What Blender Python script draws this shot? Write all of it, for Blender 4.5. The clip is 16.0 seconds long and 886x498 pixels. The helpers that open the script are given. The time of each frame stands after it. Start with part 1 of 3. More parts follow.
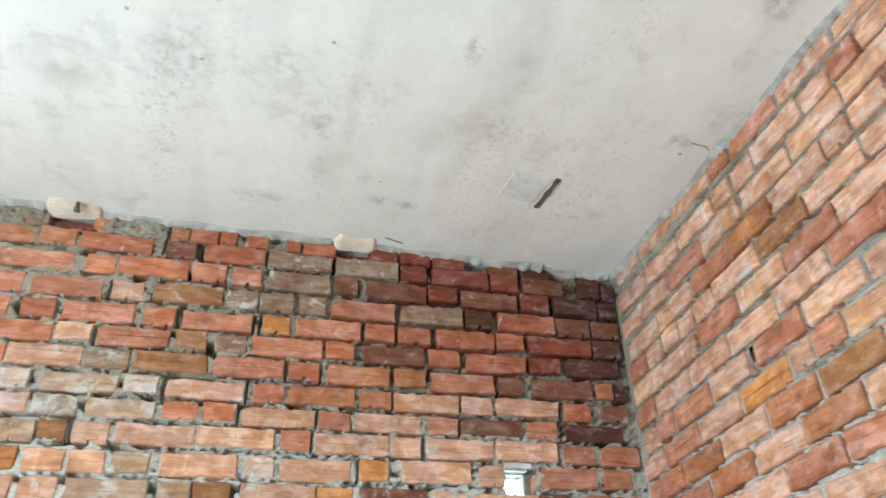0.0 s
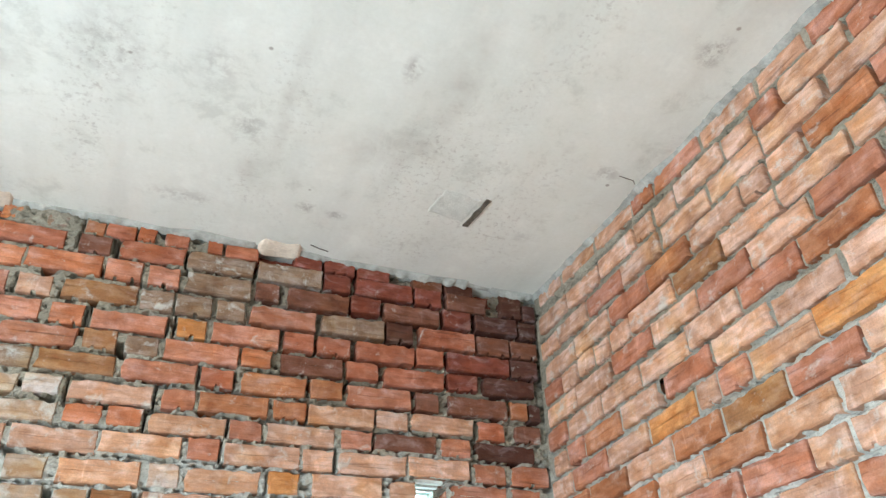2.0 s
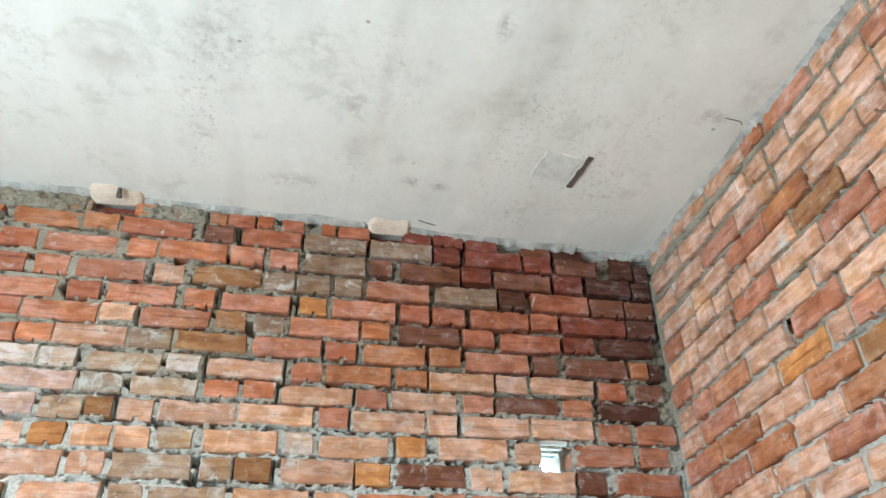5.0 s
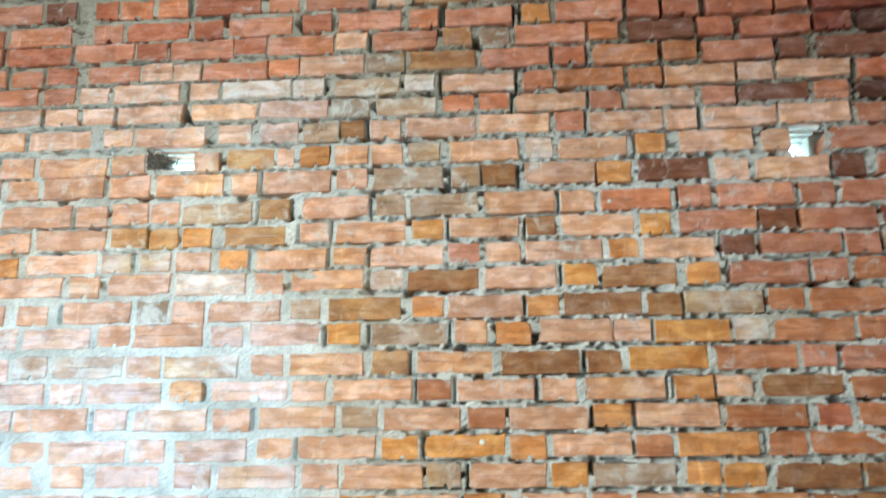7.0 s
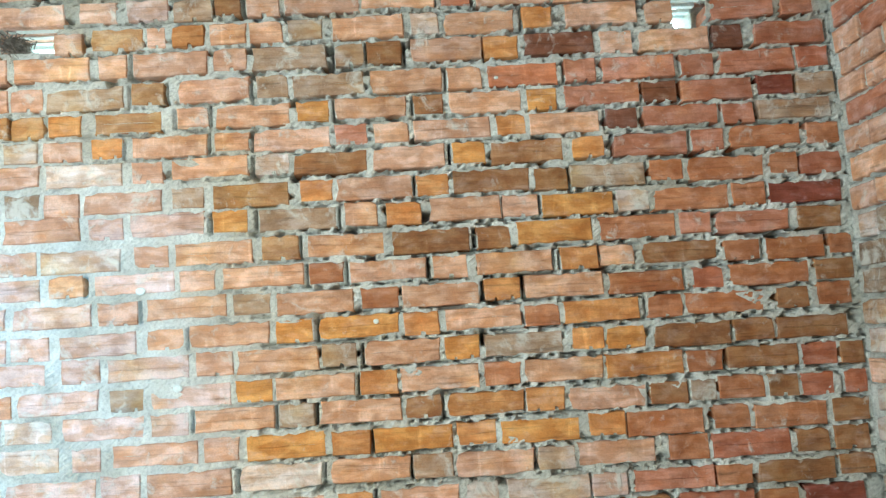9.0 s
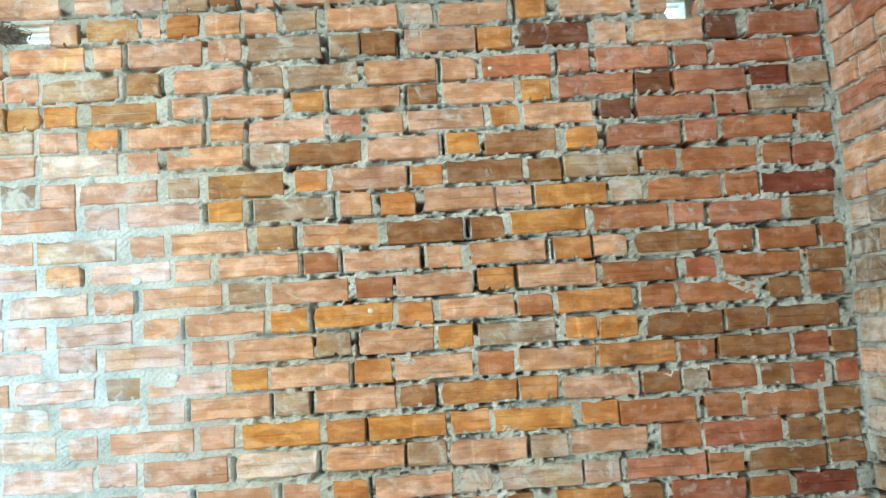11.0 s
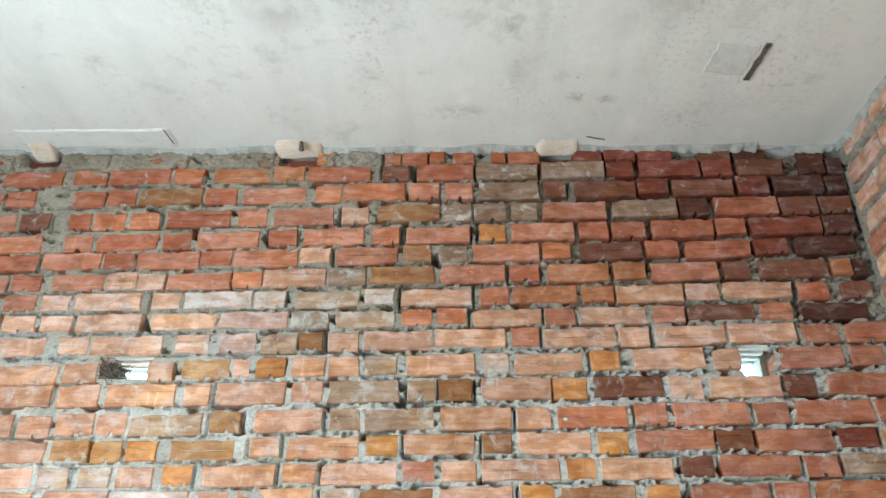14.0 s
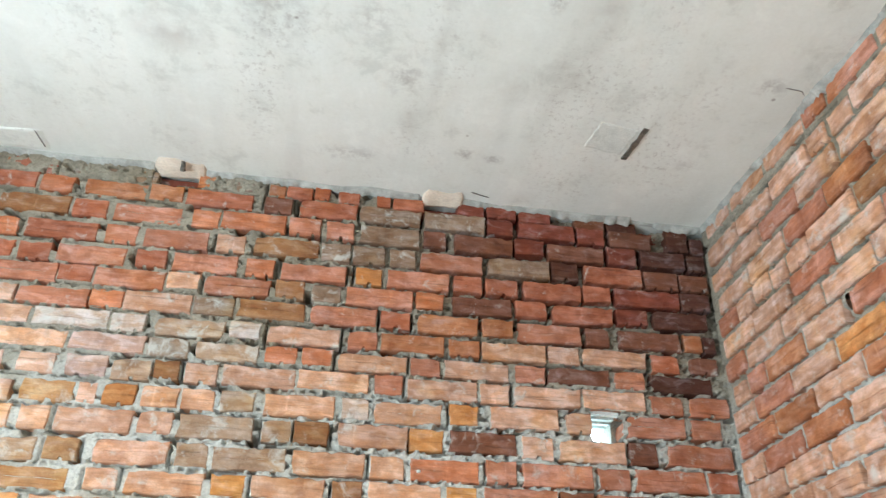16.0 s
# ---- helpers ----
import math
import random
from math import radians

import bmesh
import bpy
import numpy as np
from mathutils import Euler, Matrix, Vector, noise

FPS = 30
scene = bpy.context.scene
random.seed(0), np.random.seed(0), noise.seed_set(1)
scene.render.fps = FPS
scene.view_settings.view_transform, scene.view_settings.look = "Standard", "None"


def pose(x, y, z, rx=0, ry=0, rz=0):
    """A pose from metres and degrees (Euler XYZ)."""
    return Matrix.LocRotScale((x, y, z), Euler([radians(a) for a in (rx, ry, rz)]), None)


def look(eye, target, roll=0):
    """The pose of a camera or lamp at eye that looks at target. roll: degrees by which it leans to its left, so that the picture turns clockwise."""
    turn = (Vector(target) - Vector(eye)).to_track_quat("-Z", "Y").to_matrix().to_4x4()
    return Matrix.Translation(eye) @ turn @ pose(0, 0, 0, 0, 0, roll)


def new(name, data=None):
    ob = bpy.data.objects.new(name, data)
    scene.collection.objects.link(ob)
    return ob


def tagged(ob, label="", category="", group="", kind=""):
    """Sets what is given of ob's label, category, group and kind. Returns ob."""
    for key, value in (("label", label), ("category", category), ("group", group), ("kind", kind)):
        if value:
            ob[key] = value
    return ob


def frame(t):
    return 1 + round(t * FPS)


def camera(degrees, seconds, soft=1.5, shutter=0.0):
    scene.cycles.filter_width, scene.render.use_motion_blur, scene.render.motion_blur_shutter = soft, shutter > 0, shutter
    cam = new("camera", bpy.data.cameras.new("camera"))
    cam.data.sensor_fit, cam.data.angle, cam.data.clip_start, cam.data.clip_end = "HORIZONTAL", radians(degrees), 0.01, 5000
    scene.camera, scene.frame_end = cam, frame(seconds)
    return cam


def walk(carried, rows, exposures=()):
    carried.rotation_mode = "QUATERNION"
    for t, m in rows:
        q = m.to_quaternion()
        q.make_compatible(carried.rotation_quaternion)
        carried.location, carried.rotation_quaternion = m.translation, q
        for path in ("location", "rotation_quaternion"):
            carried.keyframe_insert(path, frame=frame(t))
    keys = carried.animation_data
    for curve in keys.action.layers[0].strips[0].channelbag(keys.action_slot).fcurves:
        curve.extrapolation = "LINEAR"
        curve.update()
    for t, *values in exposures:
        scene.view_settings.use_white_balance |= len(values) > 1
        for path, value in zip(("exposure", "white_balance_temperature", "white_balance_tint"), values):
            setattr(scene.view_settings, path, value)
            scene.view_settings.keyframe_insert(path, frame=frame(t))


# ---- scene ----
cam = camera(60.7, 16.0, soft=1.4, shutter=0.3)
WEST, SOUTH, CEIL = -3.4, -3.4, 2.89
SUN_POWER, WINDOW_POWER, DOOR_POWER = 1.5, 64.0, 7.0
EXPOSURES = [  # seconds, stops, kelvin, tint
    (0.0, 0.88, 6400, 15), (3.7, 0.88, 6400, 15), (6.0, 0.83, 6300, 13), (7.0, 0.78, 6250, 9), (7.5, 0.38, 6300, 8), (8.2, 0.52, 6350, 9),
    (10.5, 0.72, 6420, 2), (11.5, 0.76, 6420, 2), (12.0, 0.56, 6400, 3), (13.0, 0.88, 6250, 6), (13.5, 0.86, 6200, 8), (14.0, 0.67, 6350, 14), (14.5, 0.66, 6350, 14), (15.5, 0.77, 6400, 15), (16.0, 0.82, 6400, 15)]
PATH = [
    (0, (-1.171, -2.065, 1.515), (-0.738, -0.45, 2.612), -1.2),
    (0.5, (-1.192, -2.085, 1.551), (-0.874, -0.409, 2.595), -1.3),
    (1, (-1.185, -2.088, 1.554), (-0.766, -0.457, 2.633), -1.7),
    (1.5, (-1.159, -2.085, 1.556), (-0.557, -0.539, 2.673), -1.3),
    (2, (-1.174, -2.086, 1.559), (-0.558, -0.527, 2.651), -0.9),
    (2.5, (-1.18, -2.084, 1.548), (-0.634, -0.486, 2.62), -0.6),
    (3, (-1.173, -2.08, 1.553), (-0.615, -0.486, 2.624), -0.7),
    (3.5, (-1.17, -2.079, 1.553), (-0.621, -0.489, 2.634), -0.8),
    (3.7, (-1.179, -2.079, 1.553), (-0.667, -0.471, 2.627), -0.8),
    (5.8, (-1.184, -2.019, 1.398), (-0.871, -0.387, 2.511), 0.2),
    (6, (-1.188, -2.015, 1.397), (-0.895, -0.347, 2.462), 0.6),
    (6.5, (-1.268, -2.002, 1.368), (-1.124, -0.178, 2.176), 1.1),
    (7, (-1.29, -2.01, 1.358), (-1.403, -0.071, 1.837), 0.2),
    (7.5, (-1.29, -2.009, 1.331), (-1.474, -0.044, 1.652), -1.4),
    (8, (-1.241, -1.991, 1.313), (-1.238, -0.006, 1.562), -2.7),
    (8.2, (-1.236, -1.989, 1.313), (-1.128, -0.006, 1.552), -3.1),
    (10.5, (-1.205, -1.989, 1.297), (-1.105, 0.0, 1.477), -3.1),
    (11, (-1.208, -2.001, 1.303), (-1.106, -0.013, 1.494), -3.1),
    (11.5, (-1.209, -1.999, 1.328), (-1.15, -0.011, 1.54), -3.2),
    (12, (-1.234, -2.002, 1.337), (-1.289, -0.021, 1.606), -3.2),
    (12.3, (-1.243, -2.008, 1.324), (-1.261, -0.051, 1.732), -2.2),
    (12.5, (-1.223, -2.024, 1.369), (-1.199, -0.085, 1.858), -1.9),
    (13, (-1.203, -2.036, 1.403), (-1.049, -0.183, 2.14), -1.1),
    (13.5, (-1.208, -2.034, 1.41), (-1.098, -0.238, 2.284), -0.7),
    (14, (-1.239, -2.035, 1.399), (-1.282, -0.281, 2.36), 0.5),
    (14.5, (-1.239, -2.053, 1.425), (-1.314, -0.31, 2.402), 1.4),
    (15, (-1.219, -2.04, 1.427), (-1.167, -0.328, 2.459), 1.5),
    (15.5, (-1.192, -2.044, 1.438), (-1.063, -0.345, 2.485), 1.8),
    (16, (-1.185, -2.073, 1.443), (-0.957, -0.374, 2.473), 2.3),
]
walk(cam, [(t, look(eye, target, roll)) for t, eye, target, roll in PATH], EXPOSURES)

# ---- light: daylight through a doorway and a window behind and beside the camera ----
world = bpy.data.worlds.new("sky")
scene.world = world
world.use_nodes = True
wn, wl = world.node_tree.nodes, world.node_tree.links
sky = wn.new("ShaderNodeTexSky")
sky.sky_type, sky.sun_disc = "NISHITA", False
sky.sun_elevation, sky.sun_rotation = radians(8), radians(182)
wl.new(sky.outputs[0], wn["Background"].inputs[0])
wn["Background"].inputs[1].default_value = 0.12

sun_data = bpy.data.lights.new("sun", "SUN")
sun_data.energy, sun_data.angle, sun_data.color = SUN_POWER, radians(8), (0.09, 0.53, 1.0)
sun = new("sun", sun_data)
sun.matrix_world = look((-3.0, -9.0, 2.60), (-2.69, 0.0, 1.41))

def window_lamp(name, place, target, size, power, colour):
    data = bpy.data.lights.new(name, "AREA")
    data.shape, data.size, data.size_y, data.energy, data.color = "RECTANGLE", size[0], size[1], power, colour
    ob = new(name, data)
    ob.matrix_world = look(place, target)
    return ob

window_lamp("window_daylight", (WEST - 0.05, -2.2, 1.55), (0, -2.0, 2.6), (1.7, 1.3), WINDOW_POWER, (0.82, 0.945, 1.0))
window_lamp("door_daylight", (-2.59, SOUTH - 0.05, 1.10), (-2.59, 0, 1.6), (1.2, 2.0), DOOR_POWER, (0.82, 0.945, 1.0))

# ---- materials ----
def material(name):
    m = bpy.data.materials.new(name)
    m.use_nodes = True
    return m, m.node_tree.nodes, m.node_tree.links, m.node_tree.nodes["Principled BSDF"]

def noise_node(nodes, links, vec, scale, detail=4.0, rough=0.55, distortion=0.0):
    n = nodes.new("ShaderNodeTexNoise")
    n.inputs["Scale"].default_value, n.inputs["Detail"].default_value = scale, detail
    n.inputs["Roughness"].default_value, n.inputs["Distortion"].default_value = rough, distortion
    if vec is not None:
        links.new(vec, n.inputs["Vector"])
    return n.outputs["Fac"]

def ramp(nodes, links, fac, stops):
    r = nodes.new("ShaderNodeValToRGB")
    e = r.color_ramp.elements
    while len(e) < len(stops):
        e.new(0.5)
    for el, (p, c) in zip(e, stops):
        el.position = p
        el.color = (c, c, c, 1) if isinstance(c, float) else (*c, 1)
    links.new(fac, r.inputs[0])
    return r.outputs[0]

def mix(nodes, links, fac, a, b, mode="MIX"):
    n = nodes.new("ShaderNodeMix")
    n.data_type, n.blend_type = "RGBA", mode
    for sock, v in ((n.inputs[0], fac), (n.inputs[6], a), (n.inputs[7], b)):
        if isinstance(v, (int, float)):
            sock.default_value = v
        elif isinstance(v, tuple):
            sock.default_value = (*v, 1)
        else:
            links.new(v, sock)
    return n.outputs[2]

def calc(nodes, links, op, a, b=0.0, clamp=False):
    n = nodes.new("ShaderNodeMath")
    n.operation, n.use_clamp = op, clamp
    for sock, v in zip(n.inputs, (a, b)):
        if isinstance(v, (int, float)):
            sock.default_value = v
        else:
            links.new(v, sock)
    return n.outputs[0]

def scaled(nodes, links, vec, scale, offset=None):
    n = nodes.new("ShaderNodeMapping")
    n.inputs["Scale"].default_value = scale
    links.new(vec, n.inputs["Vector"])
    if offset is not None:
        links.new(offset, n.inputs["Location"])
    return n.outputs[0]

def turned(nodes, links, vec, angles):
    n = nodes.new("ShaderNodeMapping")
    n.inputs["Rotation"].default_value = angles
    links.new(vec, n.inputs["Vector"])
    return n.outputs[0]

def bump(nodes, links, height, strength, distance, bsdf):
    n = nodes.new("ShaderNodeBump")
    n.inputs["Strength"].default_value, n.inputs["Distance"].default_value = strength, distance
    links.new(height, n.inputs["Height"])
    links.new(n.outputs[0], bsdf.inputs["Normal"])

MORTAR_A, MORTAR_B = (0.49, 0.50, 0.455), (0.79, 0.81, 0.76)

def brick_material():
    """Extruded clay brick: body tone from the mesh, drawn streaks along its length, fire marks, dust and mortar smears."""
    m, n, l, bsdf = material("clay_brick")
    geo = n.new("ShaderNodeNewGeometry")
    info = n.new("ShaderNodeObjectInfo")
    tone = n.new("ShaderNodeAttribute")
    tone.attribute_name = "tone"
    rnd = calc(n, l, "FRACT", calc(n, l, "ADD", info.outputs["Random"], geo.outputs["Random Per Island"]))
    shift = n.new("ShaderNodeCombineXYZ")
    l.new(calc(n, l, "MULTIPLY", rnd, 37.0), shift.inputs[0])
    l.new(calc(n, l, "MULTIPLY", rnd, 91.0), shift.inputs[2])
    world_at = geo.outputs["Position"]
    vec = scaled(n, l, world_at, (1, 1, 1), shift.outputs[0])
    streak = noise_node(n, l, scaled(n, l, vec, (6, 6, 95)), 1.0, 3.0, 0.6, 0.6)
    blotch = noise_node(n, l, vec, 14.0, 4.0, 0.6)
    grain = noise_node(n, l, vec, 260.0, 3.0, 0.7)
    base = mix(n, l, 1.0, mix(n, l, 1.0, tone.outputs["Color"], (0.90, 0.86, 0.82), "MULTIPLY"), ramp(n, l, rnd, [(0.0, 0.88), (0.5, 1.0), (1.0, 1.12)]), "MULTIPLY")
    base = mix(n, l, 0.45, base, ramp(n, l, streak, [(0.28, 0.62), (0.5, 1.0), (0.72, 1.25)]), "MULTIPLY")
    base = mix(n, l, 0.45, base, ramp(n, l, streak, [(0.31, 0.42), (0.37, 1.0)]), "MULTIPLY")
    base = mix(n, l, 0.8, base, ramp(n, l, blotch, [(0.3, (0.62, 0.55, 0.5)), (0.5, (1.0, 1.0, 1.0)), (0.72, (1.18, 1.2, 1.22))]), "MULTIPLY")
    base = mix(n, l, 0.5, base, ramp(n, l, grain, [(0.3, 0.7), (0.6, 1.15)]), "MULTIPLY")
    # burnt and bloomed areas inside each brick
    fire = noise_node(n, l, scaled(n, l, vec, (1, 1, 1.8)), 16.0, 4.0, 0.62, 0.5)
    base = mix(n, l, ramp(n, l, fire, [(0.50, 0.0), (0.68, 0.55)]), base, mix(n, l, 1.0, base, (1.05, 0.82, 0.55), "MULTIPLY"))
    base = mix(n, l, ramp(n, l, fire, [(0.30, 0.5), (0.46, 0.0)]), base, mix(n, l, 0.35, base, (0.62, 0.46, 0.40)))
    # pink bloom over parts of a face and pale upright rubs
    bloom = noise_node(n, l, scaled(n, l, vec, (1, 1, 2.2)), 15.0, 3.0, 0.5, 0.4)
    base = mix(n, l, ramp(n, l, bloom, [(0.45, 0.0), (0.58, 0.9)]), base, mix(n, l, 1.0, base, (1.28, 1.50, 1.78), "MULTIPLY"))
    rub = noise_node(n, l, scaled(n, l, vec, (46, 46, 7)), 1.0, 2.0, 0.5, 0.5)
    base = mix(n, l, ramp(n, l, rub, [(0.64, 0.0), (0.75, 0.45)]), base, mix(n, l, 1.0, base, (1.5, 1.75, 2.0), "MULTIPLY"))
    # warm ochre stains on some bricks
    ochre = noise_node(n, l, world_at, 5.0, 3.0, 0.6)
    base = mix(n, l, calc(n, l, "MULTIPLY", ramp(n, l, ochre, [(0.53, 0.0), (0.68, 1.0)]), 0.6), base, mix(n, l, 1.0, base, (1.08, 0.98, 0.62), "MULTIPLY"))
    # pale dust and mortar smear
    dust = noise_node(n, l, world_at, 2.1, 5.0, 0.62)
    base = mix(n, l, calc(n, l, "MULTIPLY", ramp(n, l, dust, [(0.45, 0.0), (0.75, 1.0)]), 0.8), base, mix(n, l, 1.0, base, (1.35, 1.6, 1.8), "MULTIPLY"))
    smear = noise_node(n, l, world_at, 17.0, 5.0, 0.65, 0.4)
    cover = calc(n, l, "ADD", smear, calc(n, l, "MULTIPLY", tone.outputs["Alpha"], 0.5))
    mask = ramp(n, l, cover, [(0.635, 0.0), (0.77, 1.0)])
    grey = mix(n, l, noise_node(n, l, world_at, 60.0), MORTAR_A, MORTAR_B)
    base = mix(n, l, calc(n, l, "MULTIPLY", mask, 0.7), base, grey)
    l.new(base, bsdf.inputs["Base Color"])
    bsdf.inputs["Roughness"].default_value = 0.85
    bsdf.inputs["Specular IOR Level"].default_value = 0.25
    h = calc(n, l, "ADD", calc(n, l, "MULTIPLY", streak, 0.7), calc(n, l, "ADD", calc(n, l, "MULTIPLY", grain, 0.25), calc(n, l, "MULTIPLY", mask, 0.8)))
    bump(n, l, h, 0.8, 0.004, bsdf)
    return m

def mortar_material():
    m, n, l, bsdf = material("lime_cement_mortar")
    geo = n.new("ShaderNodeNewGeometry")
    p = geo.outputs["Position"]
    a = noise_node(n, l, p, 9.0, 5.0, 0.65)
    b = noise_node(n, l, p, 120.0, 4.0, 0.7)
    base = mix(n, l, ramp(n, l, a, [(0.35, 0.0), (0.65, 1.0)]), MORTAR_A, MORTAR_B)
    base = mix(n, l, 0.7, base, ramp(n, l, b, [(0.34, 0.66), (0.50, 1.0), (0.66, 1.14)]), "MULTIPLY")
    stain = noise_node(n, l, p, 2.6, 4.0, 0.6)
    base = mix(n, l, calc(n, l, "MULTIPLY", ramp(n, l, stain, [(0.46, 0.0), (0.66, 1.0)]), 0.6), base, mix(n, l, 1.0, base, (0.62, 0.56, 0.45), "MULTIPLY"))
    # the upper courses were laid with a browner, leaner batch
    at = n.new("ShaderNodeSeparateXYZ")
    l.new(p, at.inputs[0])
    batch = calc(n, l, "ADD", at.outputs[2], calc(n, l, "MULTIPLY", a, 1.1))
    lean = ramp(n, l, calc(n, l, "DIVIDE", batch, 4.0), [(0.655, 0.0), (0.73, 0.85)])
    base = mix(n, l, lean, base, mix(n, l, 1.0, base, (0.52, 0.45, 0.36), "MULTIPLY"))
    l.new(base, bsdf.inputs["Base Color"])
    bsdf.inputs["Roughness"].default_value = 0.95
    bsdf.inputs["Specular IOR Level"].default_value = 0.15
    # creases drawn slantwise by the trowel
    drag = noise_node(n, l, scaled(n, l, turned(n, l, p, (0, radians(35), 0)), (22, 22, 150)), 1.0, 3.0, 0.55, 0.3)
    bump(n, l, calc(n, l, "ADD", calc(n, l, "MULTIPLY", b, 0.8), calc(n, l, "ADD", a, drag)), 1.0, 0.009, bsdf)
    return m

STAINS = [
    (-1.71, -0.62, 0.13, 0.11, 0.75, "soft"), (-1.44, -0.72, 0.10, 0.16, 0.40, "fleck"), (-1.20, -0.74, 0.07, 0.10, 0.40, "fleck"),
    (-1.10, -0.56, 0.07, 0.12, 0.45, "fleck"), (-1.07, -0.38, 0.05, 0.10, 0.45, "soft"), (-1.23, -0.19, 0.15, 0.05, 0.40, "fleck"),
    (-0.885, -0.255, 0.035, 0.04, 0.75, "fleck"), (-0.795, -0.247, 0.04, 0.03, 0.70, "fleck"), (-0.64, -0.90, 0.06, 0.22, 0.55, "soft"),
    (-0.655, -0.62, 0.10, 0.16, 0.55, "soft"), (-0.80, -0.58, 0.09, 0.10, 0.45, "soft"), (-0.767, -0.887, 0.03, 0.06, 0.65, "fleck"),
    (-0.13, -1.18, 0.05, 0.06, 0.90, "fleck"), (-0.28, -0.765, 0.025, 0.03, 0.70, "soft"), (-0.13, -0.70, 0.06, 0.05, 0.55, "fleck"),
    (-1.02, -0.60, 0.03, 0.42, 0.45, "soft"), (-0.20, -0.33, 0.06, 0.04, 0.35, "fleck")]

def concrete_material():
    """Fair-faced slab soffit: pale cement with board-wide streaks, grey stains and pinholes."""
    m, n, l, bsdf = material("cast_concrete")
    geo = n.new("ShaderNodeNewGeometry")
    p = geo.outputs["Position"]
    broad = noise_node(n, l, p, 1.1, 5.0, 0.6, 0.3)
    streak = noise_node(n, l, scaled(n, l, p, (5.5, 0.9, 1)), 1.0, 5.0, 0.6, 0.2)
    cloud = noise_node(n, l, p, 7.5, 8.0, 0.72, 0.25)
    fine = noise_node(n, l, p, 90.0, 4.0, 0.7)
    base = mix(n, l, ramp(n, l, broad, [(0.32, 0.0), (0.68, 1.0)]), (0.785, 0.845, 0.805), (0.865, 0.915, 0.875))
    base = mix(n, l, 0.8, base, ramp(n, l, streak, [(0.33, 0.92), (0.5, 1.0), (0.7, 1.04)]), "MULTIPLY")
    base = mix(n, l, 0.85, base, ramp(n, l, cloud, [(0.34, (0.83, 0.835, 0.82)), (0.44, (0.98, 0.98, 0.97)), (0.56, (1.0, 1.0, 1.0)), (0.68, (1.06, 1.06, 1.06))]), "MULTIPLY")
    base = mix(n, l, 0.25, base, ramp(n, l, fine, [(0.3, 0.88), (0.6, 1.03)]), "MULTIPLY")
    # speckled dark spots gathered in patches
    where = ramp(n, l, noise_node(n, l, scaled(n, l, p, (3.2, 1.3, 1)), 1.0, 3.0, 0.6), [(0.50, 0.0), (0.64, 1.0)])
    spot = ramp(n, l, noise_node(n, l, p, 55.0, 5.0, 0.78), [(0.53, 0.0), (0.63, 1.0)])
    base = mix(n, l, calc(n, l, "MULTIPLY", calc(n, l, "MULTIPLY", where, spot), 0.42), base, (0.36, 0.355, 0.33))
    # stains left by the shuttering: middle, half width, half length, strength
    fleck = ramp(n, l, noise_node(n, l, p, 26.0, 6.0, 0.75, 0.3), [(0.44, 0.0), (0.60, 1.0)])
    soft = ramp(n, l, noise_node(n, l, p, 9.0, 5.0, 0.65), [(0.36, 0.15), (0.62, 1.0)])
    for x, y, wide, long, strength, kind in STAINS:
        place = n.new("ShaderNodeMapping")
        place.vector_type = "TEXTURE"
        place.inputs["Location"].default_value = (x, y, CEIL)
        place.inputs["Scale"].default_value = (wide, long, 1.0)
        l.new(p, place.inputs["Vector"])
        far = n.new("ShaderNodeVectorMath")
        far.operation = "LENGTH"
        l.new(place.outputs[0], far.inputs[0])
        spread = calc(n, l, "MULTIPLY", ramp(n, l, far.outputs["Value"], [(0.15, 0.85), (1.0, 0.0)]), strength)
        base = mix(n, l, calc(n, l, "MULTIPLY", spread, fleck if kind == "fleck" else soft), base, (0.24, 0.235, 0.215) if kind == "fleck" else (0.50, 0.50, 0.46))
    vor = n.new("ShaderNodeTexVoronoi")
    vor.inputs["Scale"].default_value = 7.0
    l.new(p, vor.inputs["Vector"])
    pin = ramp(n, l, vor.outputs["Distance"], [(0.0, 1.0), (0.028, 1.0), (0.05, 0.0)])
    gate = ramp(n, l, noise_node(n, l, p, 4.0, 2.0), [(0.46, 0.0), (0.54, 1.0)])
    base = mix(n, l, calc(n, l, "MULTIPLY", calc(n, l, "MULTIPLY", pin, gate), 0.6), base, (0.22, 0.20, 0.17))
    l.new(base, bsdf.inputs["Base Color"])
    bsdf.inputs["Roughness"].default_value = 0.9
    bsdf.inputs["Specular IOR Level"].default_value = 0.2
    bump(n, l, calc(n, l, "ADD", calc(n, l, "MULTIPLY", fine, 0.25), cloud), 0.22, 0.006, bsdf)
    return m

def plain_material(name, dark, pale, scale, rough=0.9, stretch=(1, 1, 1)):
    m, n, l, bsdf = material(name)
    co = n.new("ShaderNodeNewGeometry")
    v = scaled(n, l, co.outputs["Position"], stretch)
    a = noise_node(n, l, v, scale, 5.0, 0.65)
    b = noise_node(n, l, v, scale * 7, 3.0, 0.6)
    base = mix(n, l, ramp(n, l, a, [(0.3, 0.0), (0.7, 1.0)]), dark, pale)
    base = mix(n, l, 0.5, base, ramp(n, l, b, [(0.3, 0.75), (0.7, 1.15)]), "MULTIPLY")
    l.new(base, bsdf.inputs["Base Color"])
    bsdf.inputs["Roughness"].default_value = rough
    bump(n, l, b, 0.5, 0.004, bsdf)
    return m

